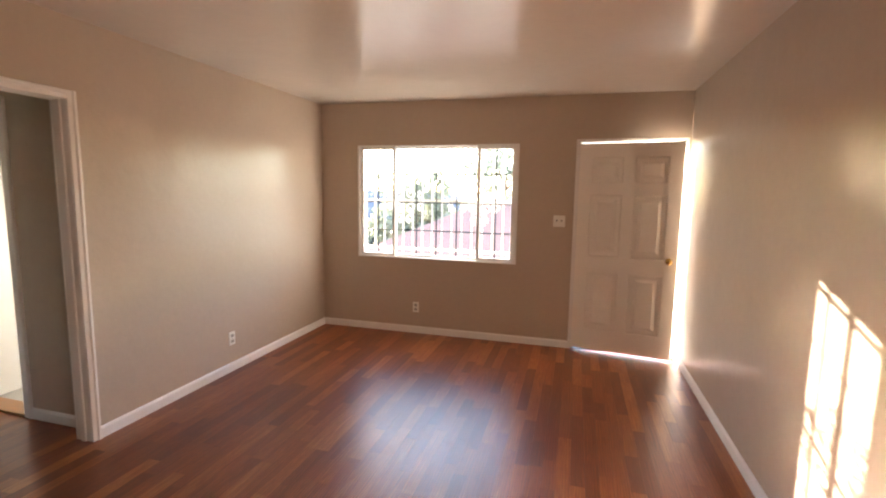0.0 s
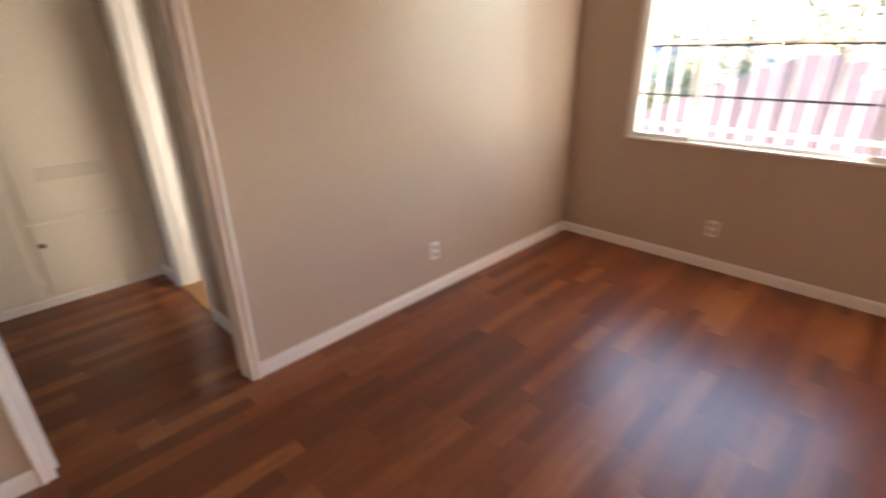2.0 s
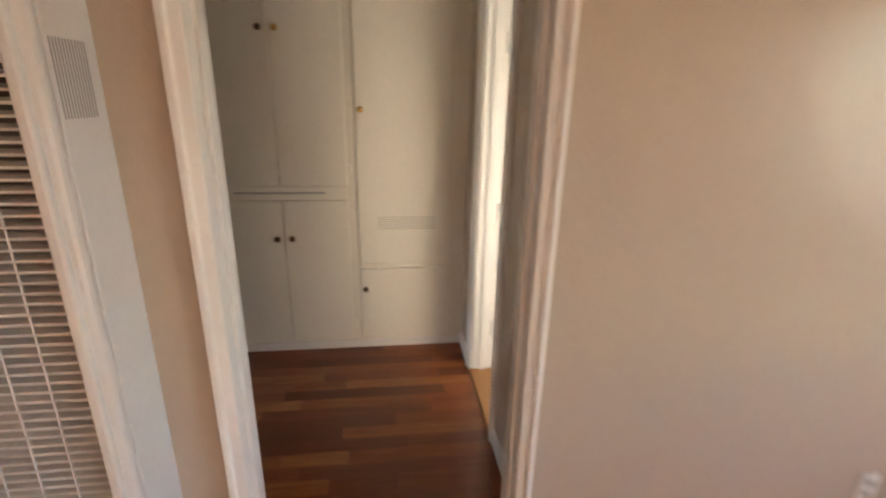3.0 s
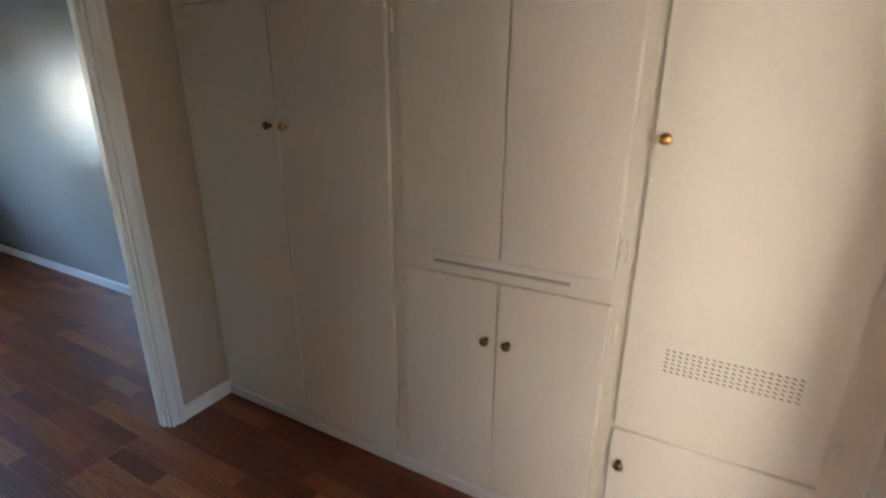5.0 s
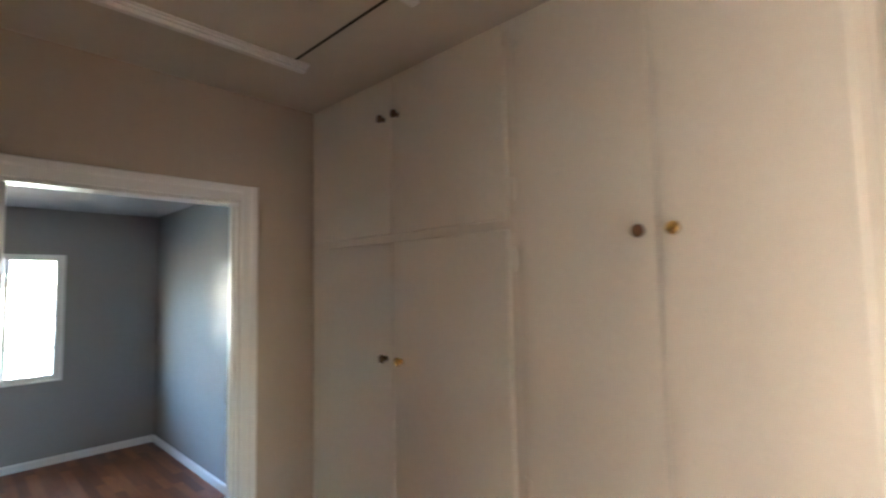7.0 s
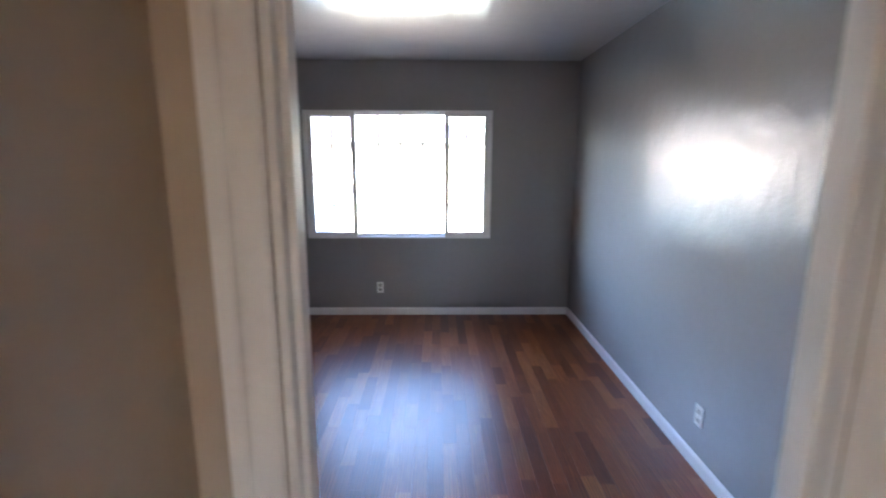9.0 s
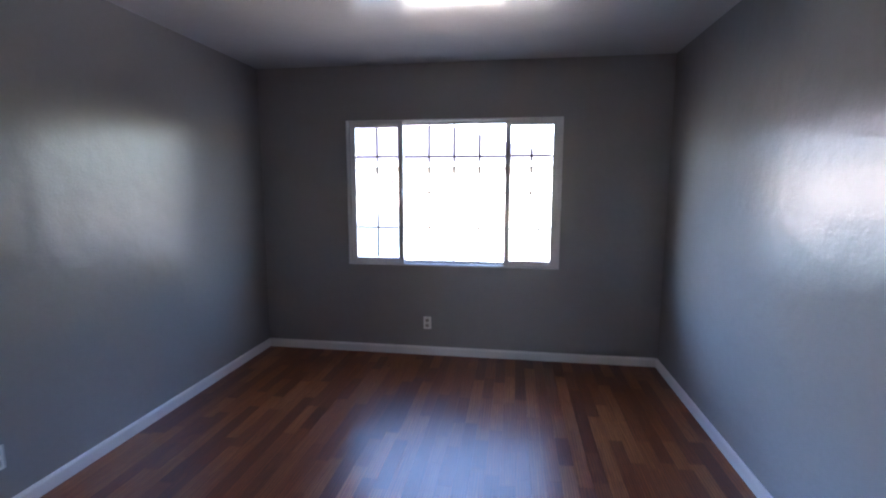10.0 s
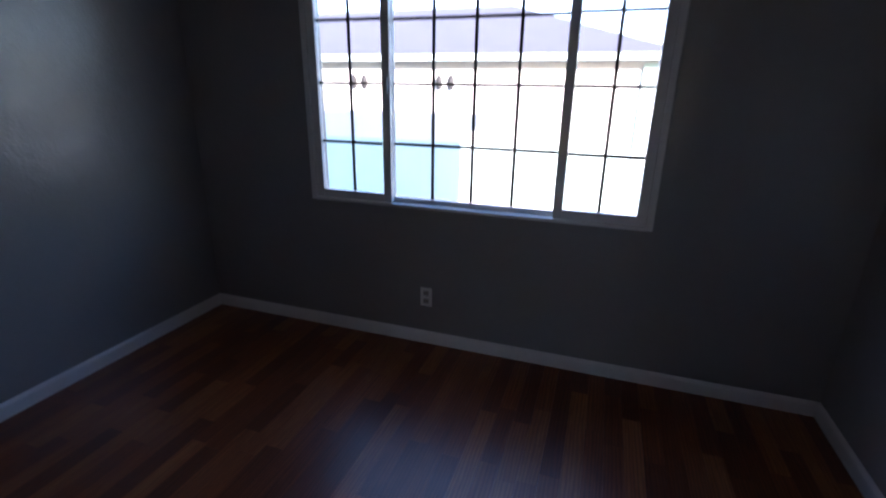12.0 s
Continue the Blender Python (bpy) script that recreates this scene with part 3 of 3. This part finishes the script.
# ---- wall heater ----
LY0, LY1, HZ0, HZ1 = 0.300, 0.803, 0.05, 1.76
heater = thing("wall_heater", pose(0, 0, 0), "white enamelled gas wall heater with louvred grille", "wall heater")
for y0, y1 in ((LY1 - 0.012, LY1), (LY0, LY0 + 0.012)):
    part("side_panel", B(0.0005, y0, HZ0, 0.148, y1, HZ1, bevel=0.002), HEATER, heater)
part("top_panel", B(0.0005, LY0 + 0.0125, HZ1 - 0.012, 0.148, LY1 - 0.0125, HZ1, bevel=0.002), HEATER, heater)
part("bottom_panel", B(0.0005, LY0 + 0.0125, HZ0, 0.148, LY1 - 0.0125, HZ0 + 0.012, bevel=0.002), HEATER, heater)
# dark sheet close behind the louvres, painting the shade in their gaps
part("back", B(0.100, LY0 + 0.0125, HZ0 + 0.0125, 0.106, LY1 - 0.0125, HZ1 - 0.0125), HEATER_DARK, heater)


def bezel(u0, u1, z0, z1, upright, sign):
    """A stepped, rounded bar of the front frame."""
    bm = B(0.1485, u0, z0, 0.176, u1, z1, bevel=0.010)
    if upright:
        m0, m1 = (u0 + 0.002, u0 + 0.026) if sign > 0 else (u1 - 0.026, u1 - 0.002)
        box(bm, 0.160, m0, z0 + 0.03, 0.192, m1, z1 - 0.03, bevel=0.006)
    return part("front_frame", bm, HEATER, heater)


bezel(LY1 - 0.047, LY1 - 0.001, HZ0, HZ1, True, 1)
bezel(LY0 + 0.001, LY0 + 0.047, HZ0, HZ1, True, -1)
bezel(LY0 + 0.0475, LY1 - 0.0475, HZ1 - 0.075, HZ1, False, 0)
bezel(LY0 + 0.0475, LY1 - 0.0475, HZ0, HZ0 + 0.09, False, 0)
lou = B(-0.0110, LY0 + 0.0475, -0.0030, 0.0110, LY1 - 0.0475, 0.0030, bevel=0.0012)
lm = bpy.data.meshes.new("louvre")
lou.to_mesh(lm)
lou.free()
lm.materials.append(HEATER)
n_louvre = 72
for i in range(n_louvre):
    o = new("louvre", lm)
    o.parent = heater
    o.matrix_local = pose(0.166, 0, HZ0 + 0.102 + i * 0.0213, 0, 18, 0)
for k in range(5):
    y = LY1 - 0.0475 - 0.068 * (k + 1)
    part("wire", B(0.1760, y - 0.0013, HZ0 + 0.0905, 0.1790, y + 0.0011, HZ1 - 0.0755), HEATER, heater)
# twelve thin grey strips in a row on the heater's side panel
for k in range(12):
    x = 0.037 + k * 0.0089
    part("side_strip", B(x, LY1 - 0.001, 1.463, x + 0.0035, LY1 + 0.0012, 1.598), HEATER_GREY, heater, "thin upright grey strip")

# ---- built-in hall cupboards ----
CX = -1.594


def small_knob(y, z, mat, parent, label):
    return part("knob", lathe([(0.010, 0), (0.009, 0.003), (0.006, 0.006), (0.006, 0.012), (0.013, 0.016), (0.0165, 0.022), (0.0145, 0.027), (0.005, 0.030), (0.001, 0.030)], seg=16),
                mat, parent, label, smooth=True, at=pose(0.0, y, z, 0, 90, 0))


def cupboard(name, y0, y1, label, doors):
    root = thing(name, Matrix.Translation((CX, 0, 0)), label, "built-in cupboard", "hall cupboards")
    holes = [(d[0] - 0.002, d[1] + 0.002, d[2] - 0.002, d[3] + 0.002) for d in doors]
    part("face_frame", wall_mesh("x", -0.02, 0.0, y0, y1, 0.0, H - 0.001, holes), CREAM, root)
    part("carcass", B(-0.48, y0 + 0.001, 0.0, -0.0035, y1 - 0.001, H - 0.002), CREAM, root)
    for a0, a1, z0, z1, hinge, knob, kmat in doors:
        d = part("door", B(-0.019, a0, z0, 0.011, a1, z1, bevel=0.006), CREAM, root)
        if knob:
            small_knob(knob[0], knob[1], kmat, d, "brass knob").location.x = 0.011
        if hinge:
            for z in (z0 + 0.09, z1 - 0.09):
                part("hinge", lathe([(0.018, 0.0005), (0.018, 0.003), (0.0145, 0.0055), (0.004, 0.0065)], "x", 16), CREAM, d, "painted oval hinge leaf", smooth=True,
                     at=Matrix.Translation((0, hinge + (0.012 if hinge > a1 else -0.012), z)) @ Matrix.Diagonal((1, 0.62, 2.1, 1)))
                part("hinge_barrel", lathe([(0.003, -0.034), (0.0045, -0.031), (0.0045, 0.031), (0.003, 0.034)], seg=8), CREAM, d, smooth=True,
                     at=Matrix.Translation((0.0085, hinge, z)))
    part("plinth", B(0.0005, y0 + (0.0145 if y0 < -0.7 else 0), 0.0, 0.012, y1 - (0.0145 if y1 > 1.7 else 0), 0.052, bevel=0.003), TRIM, root)
    return root


A = cupboard("linen_cupboard", HY, 0.385, "cream painted built-in linen cupboard with four flush doors",
             ((-0.700, -0.1700, 1.888, 2.478, -0.704, (-0.209, 2.336), DARK_BRASS), (-0.1670, 0.362, 1.888, 2.478, 0.366, (-0.127, 2.336), DARK_BRASS),
              (-0.700, -0.1700, 0.07, 1.858, -0.704, (-0.208, 1.422), DARK_BRASS), (-0.1670, 0.362, 0.07, 1.858, 0.366, (-0.122, 1.420), BRASS)))
Bc = cupboard("pantry_cupboard", 0.3855, 1.184, "cream painted built-in cupboard with tall doors and pull-out board",
              ((0.416, 0.7910, 1.020, 2.478, 0.412, (0.753, 1.817), DARK_BRASS), (0.7940, 1.156, 1.020, 2.478, 1.160, (0.832, 1.817), BRASS),
               (0.416, 0.7910, 0.07, 0.938, 0.412, (0.755, 0.720), DARK_BRASS), (0.7940, 1.156, 0.07, 0.938, 1.160, (0.836, 0.722), DARK_BRASS)))
pb = part("pull_out_board", B(0.0005, 0.420, 0.946, 0.0045, 1.152, 1.012, bevel=0.002), CREAM, Bc)
# no groove is cut: a flat grey strip paints its shadow
part("groove_shade", B(0.004, 0.541, 0.976, 0.0055, 1.028, 0.986, bevel=0.0004), HEATER_GREY, pb, "grey strip painted as shade in the finger groove")
part("groove_lip", B(0.004, 0.541, 0.964, 0.009, 1.028, 0.9755, bevel=0.002), CREAM, pb)
N = cupboard("vented_cupboard", 1.1845, HN, "cream painted narrow cupboard with perforated vents",
             ((1.205, 1.738, 0.550, 2.478, 1.742, (1.238, 1.434), BRASS), (1.205, 1.738, 0.07, 0.522, 1.742, (1.239, 0.399), DARK_BRASS)))
hole = bmesh.new()
box(hole, 0.0055, -0.0042, -0.0017, 0.0067, 0.0042, 0.0017)
hole_me = bpy.data.meshes.new("vent_hole")
hole.to_mesh(hole_me)
hole.free()
hole_me.materials.append(SLOT)
for r in range(6):
    for c in range(20):
        for y, z in ((1.326 + c * 0.0168, 0.770 + r * 0.0135), (1.306 + c * 0.0175, 2.144 + r * 0.0165)):
            o = new("vent_hole", hole_me)
            o.parent = N
            o.matrix_local = Matrix.Translation((0.005, y, z))

# ---- attic hatch in the hall ceiling ----
hatch = thing("attic_hatch", Matrix(), "cream painted attic hatch with moulded trim in the ceiling", "attic hatch", kind="structure")
part("panel", B(-1.252, -0.295, H - 0.004, -0.55, 0.235, H + 0.0005), CEIL_HALL, hatch)
part("gap", B(-1.265, -0.305, H - 0.0025, -0.54, 0.245, H + 0.0005), SLOT, hatch, "dark gap round the panel")
for y0, y1 in ((-0.355, -0.297), (0.240, 0.300)):
    b = B(-1.315, y0, H - 0.010, -0.50, y1, H + 0.0003, bevel=0.003)
    box(b, -1.315, y0 + 0.010, H - 0.026, -0.50, y1 - 0.022, H - 0.006, bevel=0.005)
    box(b, -1.315, y1 - 0.020, H - 0.017, -0.50, y1 - 0.008, H - 0.006, bevel=0.004)
    part("moulding", b, TRIM, hatch)


# ---- floors ----
W = 0.078


def laminate(name, x0, x1, y0, y1, label, near, seed):
    rng = random.Random(seed)
    floor = structure(name, B(x0, y0, -0.15, x1, y1, -0.010), UNDERLAY, label, "floor")
    rest = []
    cells = []
    x = x0
    while x < x1 - 0.004:
        w = min(W, x1 - x)
        y = y0 - rng.random() * 0.5
        while y < y1:
            n = rng.choice((0.28, 0.36, 0.46, 0.56, 0.68, 0.84))
            a, b = max(y, y0), min(y + n, y1)
            if b - a > 0.01:
                cells.append((x, x + w, a, b))
            y += n
        x += W
    nx, ny = near
    cells.sort(key=lambda c: ((c[0] + c[1]) / 2 - nx) ** 2 + ((c[2] + c[3]) / 2 - ny) ** 2)
    shared = {}
    g = 0.0002
    for i, (a, b, c, d) in enumerate(cells):
        if i < 300:
            w, n = b - a, d - c
            key = (round(w, 4), round(n, 4))
            if key not in shared:
                bm = bmesh.new()
                box(bm, -w / 2 + g, -n / 2 + g, -0.0095, w / 2 - g, n / 2 - g, 0.0)
                me = bpy.data.meshes.new("floor_strip")
                bm.to_mesh(me)
                bm.free()
                me.materials.append(FLOOR_PIECE)
                shared[key] = me
            o = new("floor_strip", shared[key])
            o.parent = floor
            o.location = ((a + b) / 2, (c + d) / 2, 0)
        else:
            rest.append((a + g, b - g, c + g, d - g))
    if rest:
        vs, fs = [], []
        for a, b, c, d in rest:
            k = len(vs)
            vs += [(a, c, -0.0095), (b, c, -0.0095), (b, d, -0.0095), (a, d, -0.0095), (a, c, 0), (b, c, 0), (b, d, 0), (a, d, 0)]
            fs += [(k + 4, k + 5, k + 6, k + 7), (k, k + 1, k + 5, k + 4), (k + 1, k + 2, k + 6, k + 5), (k + 2, k + 3, k + 7, k + 6), (k + 3, k, k + 4, k + 7)]
        me = bpy.data.meshes.new("floor_strips")
        me.from_pydata(vs, [], fs)
        me.materials.append(FLOOR_REST)
        o = new("floor_strips", me)
        o.parent = floor
        o["kind"] = "stuff"
    return floor


laminate("floor_living", -0.06, EAST, HY, NORTH, "glossy red-brown strip laminate floor", (1.6, 2.6), 3)
laminate("floor_hall", BW, -0.061, HY - 0.06, HN, "red-brown strip laminate hall floor", (-0.9, 0.6), 5)
laminate("floor_bedroom", BW, BE, SOUTH, HY - 0.061, "glossy red-brown strip laminate bedroom floor", (-0.4, -3.2), 8)
structure("floor_bathroom", B(BW, HN + 0.001, -0.15, -0.12, NORTH, 0.0), TILE, "pale tiled bathroom floor", "floor")

# ---- outside ----
structure("ground", B(-400, -400, -3.3, 400, 400, -3.0), ASPHALT, "dusty grey ground round the houses", "ground")


def gable_house(name, at, w, d, eave, ridge, wall_mat, roof_mat, label, windows, over=0.4):
    """A house; its front towards -y at y=0, base at z=0, ridge along x."""
    root = thing(name, at, label, "house")
    part("wall", B(-w / 2, 0, 0, w / 2, d, eave), wall_mat, root)
    bm = bmesh.new()
    x0, x1, y0, y1 = -w / 2 - over, w / 2 + over, -over, d + over
    hip = min(d / 2, w / 2) * 0.9
    pts = [(x0, y0, eave), (x1, y0, eave), (x1, y1, eave), (x0, y1, eave), (x0 + hip, d / 2, ridge), (x1 - hip, d / 2, ridge)]
    lo = [bm.verts.new(p) for p in pts]
    for f in ((0, 1, 5, 4), (1, 2, 5), (2, 3, 4, 5), (3, 0, 4), (3, 2, 1, 0)):
        bm.faces.new([lo[i] for i in f])
    roof = part("roof", bm, roof_mat, root)
    part("fascia", B(x0, y0 - 0.03, eave - 0.08, x1, y0, eave + 0.02), TRIM if wall_mat is not STUCCO else GREEN, root)
    for xw, zw, ww, hw in windows:
        win = part("window", B(xw - ww / 2, -0.05, zw, xw + ww / 2, 0.02, zw + hw), TRIM, root)
        part("pane", B(xw - ww / 2 + 0.07, -0.06, zw + 0.07, xw + ww / 2 - 0.07, -0.03, zw + hw - 0.07), SLOT, win)
    return root, roof


h1, _ = gable_house("neighbour_house", pose(8.3, -11.0, -3.0, 0, 0, 180), 20, 8, 4.98, 6.4, STUCCO, SHINGLE,
                    "cream stucco house with mint green trim and grey shingle roof", ())
part("wall_band", B(-10.02, -0.03, 2.45, 10.02, 0.0, 3.53), GREEN, h1, "mint green painted band")
part("corner_post", B(9.72, -0.07, 0.0, 10.05, 0.0, 4.88, bevel=0.01), GREEN, h1, "mint green painted corner post")
for x in (6.36, 6.58, 4.65, 4.87):
    part("wall_lamp", lathe([(0.02, -0.13), (0.05, -0.10), (0.055, 0.06), (0.025, 0.12), (0.01, 0.13)], seg=10), SLOT, h1, "small dark wall lamp",
         at=Matrix.Translation((x, -0.06, 4.56)))
h2, roof2 = gable_house("red_roof_house", pose(0.9, 9.0, -3.0), 7.0, 7, 2.7, 4.25, STUCCO, RED_TILE, "low house with red tiled hip roof", ())
h3, _ = gable_house("grey_house", pose(-6.0, 16.5, -3.0), 11, 6, 3.5, 4.6, STUCCO_GREY, SHINGLE, "grey stucco house behind trees",
                    ((-2, 1.7, 1.0, 1.2), (1.5, 1.7, 1.0, 1.2)))


def tree(at, height, spread, seed, label):
    rng = random.Random(seed)
    root = thing("tree", at, label, "tree")
    bm = bmesh.new()
    top = Vector((0.1, 0.05, height * 0.7))
    limbs = []
    n = 7
    for i in range(n):
        a = i * 2.4 + rng.random()
        s = Vector((0, 0, height * (0.35 + 0.05 * i)))
        e = s + Vector((math.cos(a), math.sin(a), 0.7)) * spread * (0.5 + 0.3 * rng.random())
        limbs.append((s, e))
    for (p, q, r0, r1) in [(Vector((0, 0, 0)), top, 0.16, 0.06)] + [(s, e, 0.06, 0.015) for s, e in limbs]:
        qd = (q - p).to_track_quat("Z", "Y")
        ring = [[bm.verts.new(c + qd @ Vector((r * math.cos(k * 1.0472), r * math.sin(k * 1.0472), 0))) for k in range(6)] for c, r in ((p, r0), ((p + q) / 2, (r0 + r1) / 2), (q, r1))]
        for a, b in zip(ring, ring[1:]):
            for k in range(6):
                bm.faces.new((a[k], a[(k + 1) % 6], b[(k + 1) % 6], b[k]))
    part("trunk", bm, BARK, root)
    vs, fs = [], []
    ends = [e for s, e in limbs] + [top, top + Vector((0, 0, spread * 0.4))]
    for e in ends:
        for c in range(9):
            cc = e + Vector((rng.gauss(0, 1), rng.gauss(0, 1), rng.gauss(0, 0.7))) * spread * 0.26
            for j in range(55):
                p = cc + Vector((rng.gauss(0, 1), rng.gauss(0, 1), rng.gauss(0, 1))) * spread * 0.10
                u = Vector((rng.gauss(0, 1), rng.gauss(0, 1), rng.gauss(0, 1))).normalized()
                v = u.orthogonal().normalized()
                s = 0.06 + 0.05 * rng.random()
                k = len(vs)
                vs += [p - u * s, p + v * s * 0.45, p + u * s, p - v * s * 0.45]
                fs.append((k, k + 1, k + 2, k + 3))
    me = bpy.data.meshes.new("crown")
    me.from_pydata([tuple(v) for v in vs], [], fs)
    me.materials.append(LEAF)
    crown = new("crown", me)
    crown.parent = root
    return root


tree(pose(0.5, 14.6, -3.0), 7.6, 1.9, 11, "leafy green tree behind the red roof")
tree(pose(3.6, 18.5, -3.0), 8.0, 2.6, 12, "leafy green tree behind the red roof")
tree(pose(-2.0, 13.6, -3.0), 5.8, 1.5, 13, "thin leafy tree before the grey house")
tree(pose(-5.2, 14.0, -3.0), 6.4, 1.7, 15, "thin leafy tree before the grey house")
# glimpsed at the window's edge; set nearer and larger to cut south-west light
tree(pose(-4.9, -12.6, -3.0), 7.6, 2.4, 14, "leafy tree beside the neighbour house, set to block south-west light")
# unseen tree, added only to dim the bedroom's east wall
tree(pose(-8.3, -11.6, -3.0), 7.4, 2.0, 16, "leafy tree beside the neighbour house, set to block south-west light")
